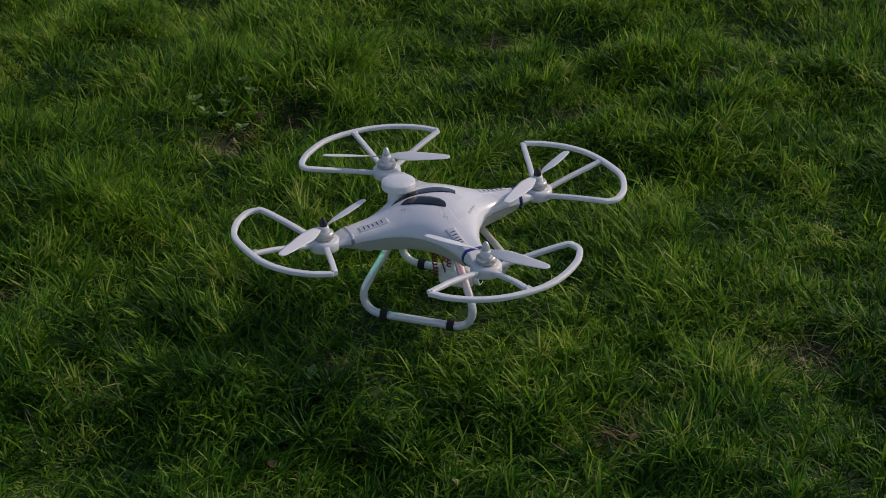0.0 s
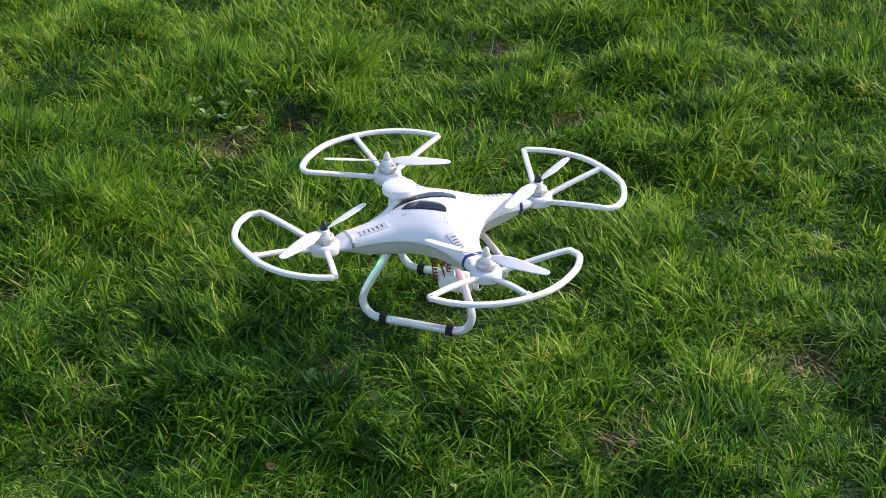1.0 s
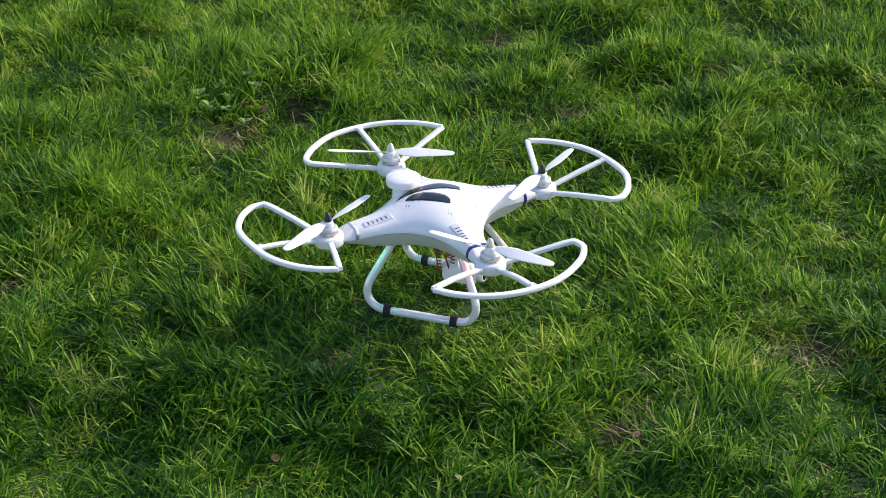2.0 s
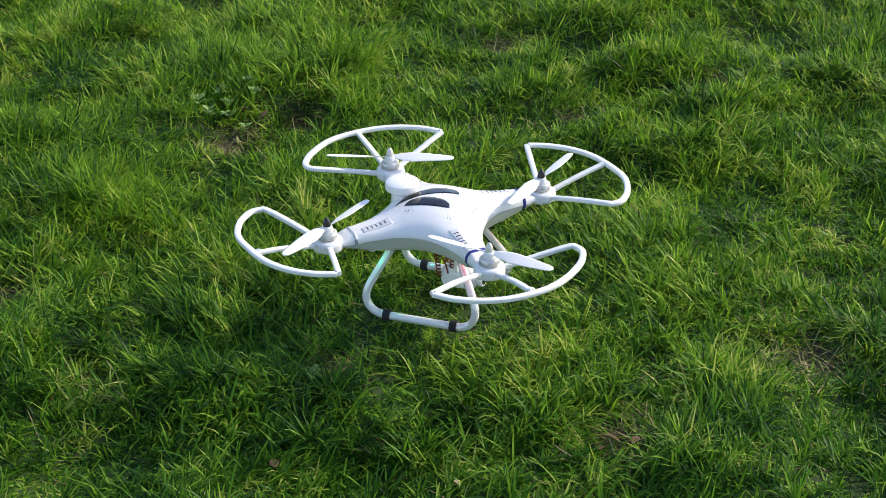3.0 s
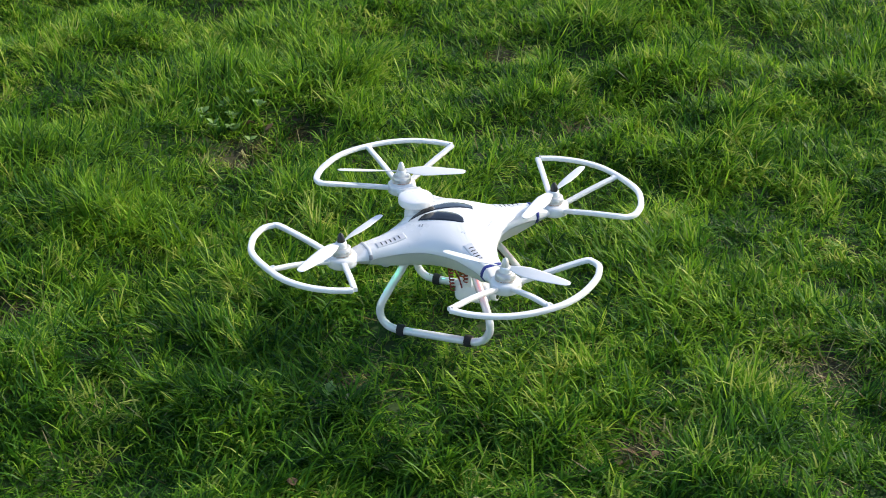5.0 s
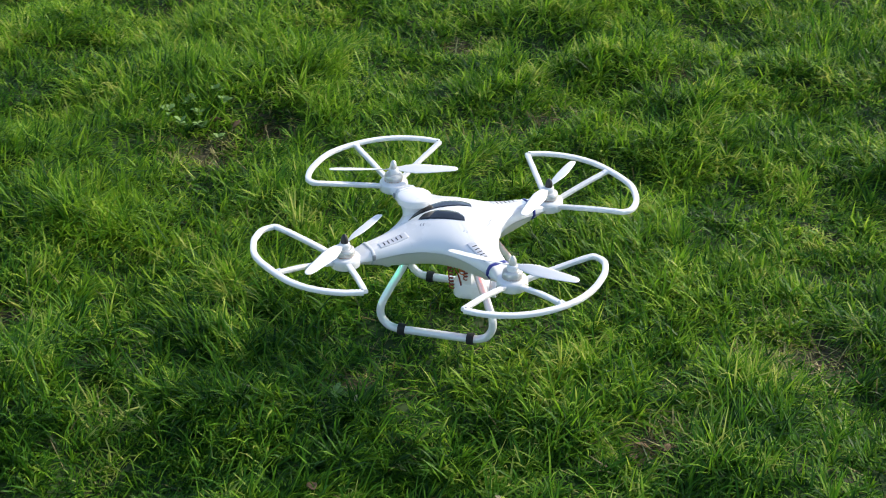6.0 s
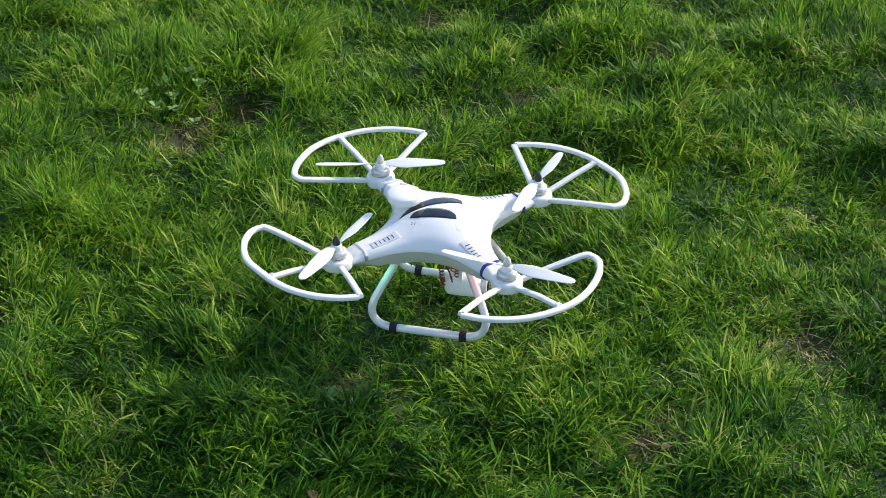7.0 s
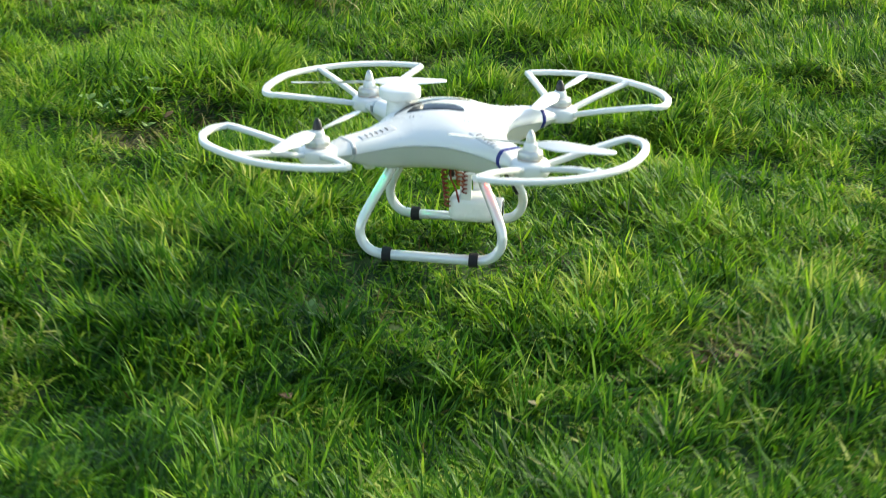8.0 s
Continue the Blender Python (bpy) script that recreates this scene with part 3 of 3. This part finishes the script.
# faint illegible lettering on the shell, as small bars
for k in range(6):
    on_hull("marking", lambda t: 0.0600 + 0.0008 * (k % 2), lambda t: 0.0635, -0.016 + 0.0042 * k, -0.0135 + 0.0042 * k, PANEL, body, frame_at=lambda t, w: (w, t), nu=2, nv=2, lift=0.0003)

for cx, cy in CORNERS:
    def along(t, w, cx=cx, cy=cy):
        return (cx * (t - w) / math.sqrt(2), cy * (t + w) / math.sqrt(2))
    on_hull("vent_panel", lambda t: lerp(t, 0.079, 0.124, 0.0030, 0.0045), lambda t: lerp(t, 0.079, 0.124, 0.0185, 0.0150), 0.079, 0.124, VENT_PANEL, body, frame_at=along, lift=0.0008)
    for k in range(5):
        u = 0.0875 + 0.0070 * k
        on_hull("vent_slit", lambda t: 0.0062, lambda t: 0.0138, u, u + 0.0014, BLACK, body, frame_at=along, nu=2, nv=4, lift=0.0012)

    # coloured band round the arm
    bm = bmesh.new()
    rings = []
    for u in (0.1345, 0.1350, 0.1395, 0.1400):
        grow = 0.0008 if 0.1347 < u < 0.1398 else -0.0002
        half = arm_half_width(u) * 0.985
        ring = []
        for i in range(28):
            a = 2 * math.pi * (i + 0.5) / 28
            x, y = along(u, half * math.cos(a))
            z = hull_top(x, y) + grow if math.sin(a) > 0 else hull_bottom(x, y) - grow
            x, y = along(u, (half + grow) * math.cos(a))
            ring.append(bm.verts.new((x, y, z)))
        rings.append(ring)
    for a, b in zip(rings, rings[1:]):
        for i in range(28):
            bm.faces.new((a[i], a[(i + 1) % 28], b[(i + 1) % 28], b[i]))
    bm.faces.new(rings[0])
    bm.faces.new(rings[-1])
    part("arm_band", bm, BLUE if cx > 0 else PANEL, body, "blue band" if cx > 0 else "pale grey band")
    if cx < 0:
        bm = rounded_box(0.0052, 0.0016, 0.0085, (0, 0, 0), 0.0007, 2)
        bm.transform(Matrix.Translation((*along(0.1372, -cy * (arm_half_width(0.1372) + 0.0006)), 0.1590)) @ Matrix.Rotation(math.atan2(cy, cx), 4, "Z"))
        part("band_clip", bm, GREY, body, "dark grey clip")
    # lamp under the arm, sunk in a white collar added to screen it sideways
    x, y = along(0.106, 0)
    z = hull_bottom(x, y)
    collar = part("lamp_collar", lathe([(0.0048, z + 0.001), (0.0048, z - 0.0040), (0.0066, z - 0.0040), (0.0072, z + 0.001)], 20, (x, y, 0)), LOWER_WHITE, body)
    part("led", lathe([(0.0044, z + 0.0008), (0.0044, z - 0.0012), (0.003, z - 0.0020)], 14, (x, y, 0)), LED_GREEN if cx < 0 else LED_RED, collar, "small lit green lamp" if cx < 0 else "small lit red lamp")


def propeller_mesh(mat, parent, angle, at, ccw):
    """Two twisted blades and a hub."""
    bm = bmesh.new()
    st = [(0.004, 0.0035, 0.6), (0.010, 0.0042, 0.55), (0.020, 0.0075, 0.45), (0.035, 0.0105, 0.34), (0.055, 0.0100, 0.26), (0.075, 0.0085, 0.2), (0.090, 0.0070, 0.16), (0.097, 0.0055, 0.14), (0.100, 0.0025, 0.13)]
    for side in (0, math.pi):
        ca, sa = math.cos(angle + side), math.sin(angle + side)
        rings = []
        for r, w, tw in st:
            tw = tw if ccw else -tw
            off = 0.0015 if ccw else -0.0015
            ring = []
            for k in range(10):
                a = 2 * math.pi * k / 10
                p, q = w * math.cos(a) + off, 0.0007 * math.sin(a) + 0.0006 * math.cos(a) ** 2
                c, h = p * math.cos(tw) - q * math.sin(tw), p * math.sin(tw) + q * math.cos(tw)
                ring.append(bm.verts.new((at[0] + r * ca - c * sa, at[1] + r * sa + c * ca, at[2] + h + 0.05 * r * r)))
            rings.append(ring)
        for a, b in zip(rings, rings[1:]):
            for k in range(10):
                bm.faces.new((a[k], a[(k + 1) % 10], b[(k + 1) % 10], b[k]))
        bm.faces.new(rings[0])
        bm.faces.new(rings[-1])
    return part("propeller", bm, mat, parent, "white two-bladed propeller at rest")


GUARD_TURN = {(-1, 1): radians(3.6), (1, 1): radians(4.4), (1, -1): radians(4.5), (-1, -1): radians(7.6)}
BOW = {(-1, 1): 1.0, (1, 1): 1.035, (1, -1): 0.985, (-1, -1): 1.045}
PROP_ANGLE = {(-1, 1): radians(14), (1, 1): radians(80), (1, -1): radians(-12), (-1, -1): radians(77)}
for cx, cy in CORNERS:
    mx, my = cx * ARM, cy * ARM
    part("motor_pod", lathe([(0.012, 0.1475), (0.0195, 0.1482), (0.0220, 0.1498), (0.0227, 0.1530), (0.0224, 0.1600), (0.0216, 0.1628), (0.0198, 0.1645), (0.0160, 0.1650)], 40, (mx, my, 0)), WHITE, drone, "rounded white motor pod")
    motor = part("motor", lathe([(0.0150, 0.1635), (0.0152, 0.1645), (0.0152, 0.1663), (0.0143, 0.1666), (0.0143, 0.1672), (0.0149, 0.1675), (0.0138, 0.1755), (0.0122, 0.1768), (0.006, 0.1772)], 36, (mx, my, 0)), ALU, drone, "bare grey metal motor")
    part("winding", lathe([(0.0136, 0.1664), (0.0146, 0.1666), (0.0146, 0.1672), (0.0136, 0.1675)], 24, (mx, my, 0)), COPPER, motor, "copper winding ring")
    for k in range(12):
        bm = rounded_box(0.0012, 0.0030, 0.0022, (0.0138, 0, 0.1722), 0.0004, 1)
        bm.transform(Matrix.Translation((mx, my, 0)) @ Matrix.Rotation(2 * math.pi * k / 12 + 0.2, 4, "Z"))
        part("slot", bm, PANEL, motor)
    dark = cx * cy > 0
    prop = propeller_mesh(GUARD_WHITE, drone, PROP_ANGLE[cx, cy], (mx, my, 0.1830), not dark)
    part("hub", lathe([(0.0080, 0.1762), (0.0084, 0.1770), (0.0078, 0.1835), (0.0070, 0.1855), (0.0050, 0.1858)], 28, (mx, my, 0)), GUARD_WHITE, prop)
    part("spinner", lathe([(0.0058, 0.1850), (0.0058, 0.1868), (0.0053, 0.1910), (0.0042, 0.1950), (0.0024, 0.1980), (0.0007, 0.1992)], 24, (mx, my, 0)), BLACK if dark else ALU, prop, "black cone nut" if dark else "silver cone nut")

    # guard: outer bow with one sharp and one rounded end, and a middle spoke
    diag = math.atan2(cy, cx)
    flip = 1 if cx * cy < 0 else -1          # the sharp end points along y, the rounded one along x
    def at(r, deg, z):
        r *= BOW[cx, cy] if deg < -20 and r > 0.11 else 1.0
        a = diag + GUARD_TURN[cx, cy] - flip * radians(deg)
        return (mx + r * math.cos(a), my + r * math.sin(a), z)
    drop = 0.003 if cy < 0 else 0.0          # the front pair sits a little lower
    zr = 0.1795 - drop
    zc = (0.1750 if cx < 0 else 0.1815) - drop          # the rounded ends sag on the tail side
    bowline = [at(0.1285, 67, zr), at(0.1255, 53, zr), at(0.122, 35, zr), at(0.119, 15, zr), at(0.119, -8, zr), at(0.123, -28, zr), at(0.129, -47, 0.4 * zr + 0.6 * zc), at(0.1325, -58, zc)]
    corner = [at(0.1325, -64.5, zc), at(0.127, -69.5, zc), at(0.117, -72, zc)]
    full = smooth_path([*bowline, *corner, at(0.07, -72.5, 0.5 * zc + 0.0795), at(0.019, -72.5, 0.157)], 6)
    g = tube(full, 0.0046, 0.0033, 16, power=0.45)
    tube(smooth_path([at(0.1275, 68, zr), at(0.075, 68, 0.170), at(0.019, 68, 0.158)], 6), 0.0042, 0.0031, 16, bm=g, power=0.45)
    tube(smooth_path([at(0.1175, 0, zr - 0.0003), at(0.07, 0, 0.170), at(0.019, 0, 0.158)], 6), 0.0042, 0.0031, 16, bm=g, power=0.45)
    for side in (-1, 1):
        tube(smooth_path([at(0.1185, side * 7, zr), at(0.1165, side * 2.4, zr - 0.0001), at(0.108, side * 0.5, 0.1782)], 5), 0.0030, 0.0030, 10, bm=g)
    guard = part("propeller_guard", g, GUARD_WHITE, drone, "white open propeller guard")
    guard.data.set_sharp_from_angle(angle=radians(38))
    part("guard_screw", lathe([(0.0013, zr + 0.0028), (0.0016, zr + 0.0034), (0.0010, zr + 0.0040)], 10, (*at(0.126, 66.5, 0)[:2], 0)), GREY, guard)

# landing gear
for sy in (-1, 1):
    pts = [(-0.050, sy * 0.045, 0.134), (-0.058, sy * 0.055, 0.115), (-0.074, sy * 0.068, 0.085), (-0.0845, sy * 0.077, 0.062), (-0.085, sy * 0.080, 0.045), (-0.076, sy * 0.0805, 0.031), (-0.060, sy * 0.0805, 0.025), (-0.03, sy * 0.0805, 0.0245), (0, sy * 0.0805, 0.0245)]
    pts += [(-x, y, z) for x, y, z in reversed(pts[:-1])]
    skid = part("landing_skid", tube(smooth_path(pts, 6), 0.0062, seg=16, up=(0, 1, 0)), SKID_WHITE, drone, "glossy white bent landing skid")
    for sx in (-1, 1):
        bm = tube([(sx * 0.0475, sy * 0.0805, 0.0247), (sx * 0.0480, sy * 0.0805, 0.0247), (sx * 0.0575, sy * 0.0805, 0.0252), (sx * 0.0580, sy * 0.0805, 0.0252)], 0.0088, seg=20, up=(0, 1, 0))
        part("foam_ring", bm, FOAM, skid, "black foam ring")
        part("skid_foot", rounded_box(0.018, 0.018, 0.008, (sx * 0.049, sy * 0.044, 0.131), 0.003), WHITE, skid)

    strip = smooth_path([(0.057, sy * 0.054, 0.117), (0.074, sy * 0.068, 0.085), (0.0835, sy * 0.0765, 0.063)], 6)
    if sy > 0:
        part("aerial_strip", tube([p + Vector((-0.0034, -0.0042, 0.0)) for p in strip], 0.0034, 0.0026, 10, up=(0, 1, 0)), BLACK, skid, "black aerial strip taped along the leg")

# antenna puck on its mast
mast = part("gps_mast", lathe([(0.0170, 0.170), (0.0155, 0.182), (0.0145, 0.191), (0.0160, 0.1970)], 36, (-0.056, 0, 0)), WHITE, drone, "short white mast")
part("gps_puck", lathe([(0.0165, 0.1958), (0.0235, 0.1975), (0.0250, 0.1988), (0.0254, 0.2000), (0.0254, 0.2082), (0.0250, 0.2092), (0.0238, 0.2100), (0.0150, 0.2118), (0.006, 0.2124)], 48, (-0.0545, 0, 0)), WHITE, mast, "round white puck")

# hanging camera with its mount and coiled leads
mount = part("camera_mount", rounded_box(0.050, 0.040, 0.004, (0.030, 0.0, 0.123), 0.0015), WHITE, drone, "white mounting plate")
for dx, dy in ((-0.018, -0.014), (0.018, -0.014), (-0.018, 0.014), (0.018, 0.014)):
    part("damper", lathe([(0.003, 0.106), (0.0042, 0.110), (0.0030, 0.114), (0.0042, 0.118), (0.003, 0.122)], 14, (0.03 + dx, dy, 0)), BLACK, mount)
part("hanger", rounded_box(0.046, 0.034, 0.003, (0.030, 0.0, 0.105), 0.001), WHITE, mount)
part("hanger_arm", rounded_box(0.014, 0.005, 0.050, (0.040, 0.018, 0.083), 0.0015), WHITE, mount)
part("hanger_plate", rounded_box(0.014, 0.0035, 0.036, (0.030, -0.0150, 0.092), 0.0012), WHITE, mount)
onboard = part("onboard_camera", rounded_box(0.056, 0.036, 0.034, (0.036, 0.0, 0.066), 0.010, 4), WHITE, drone, "white rounded camera housing")
bm = lathe([(0.0125, 0.0), (0.0130, 0.010), (0.0115, 0.0115), (0.0100, 0.0112)], 28)
bm.transform(Matrix.Translation((0.062, 0, 0.066)) @ Matrix.Rotation(radians(90), 4, "Y"))
lens = part("lens_barrel", bm, WHITE, onboard)
bm = lathe([(0.0098, 0.0), (0.0098, 0.0009), (0.005, 0.0013)], 24)
bm.transform(Matrix.Translation((0.0728, 0, 0.066)) @ Matrix.Rotation(radians(90), 4, "Y"))
part("lens_glass", bm, GLASS, lens, "dark lens glass")


def coil(x0, y0, z0, x1, y1, z1, turns, r, thick, mat, label):
    pts = []
    for i in range(turns * 12 + 1):
        q, a = i / (turns * 12), 2 * math.pi * i / 12
        pts.append((x0 + (x1 - x0) * q + r * math.cos(a), y0 + (y1 - y0) * q + r * math.sin(a), z0 + (z1 - z0) * q))
    part("coiled_lead", tube(pts, thick, seg=6), mat, drone, label)


coil(0.002, -0.016, 0.126, 0.008, -0.018, 0.070, 10, 0.0032, 0.0012, CABLE_RED, "dark red coiled lead")
coil(0.020, -0.019, 0.124, 0.025, -0.021, 0.098, 5, 0.0040, 0.0011, CABLE_ORANGE, "orange coiled lead")
coil(0.030, -0.018, 0.120, 0.029, -0.020, 0.088, 6, 0.0028, 0.0010, CABLE_RED, "dark red coiled lead")
part("lead", tube(smooth_path([(0.012, -0.01, 0.124), (0.012, -0.020, 0.108), (0.018, -0.018, 0.092), (0.022, -0.017, 0.075)], 8), 0.0012, seg=8), CABLE_RED, drone, "dark red lead")
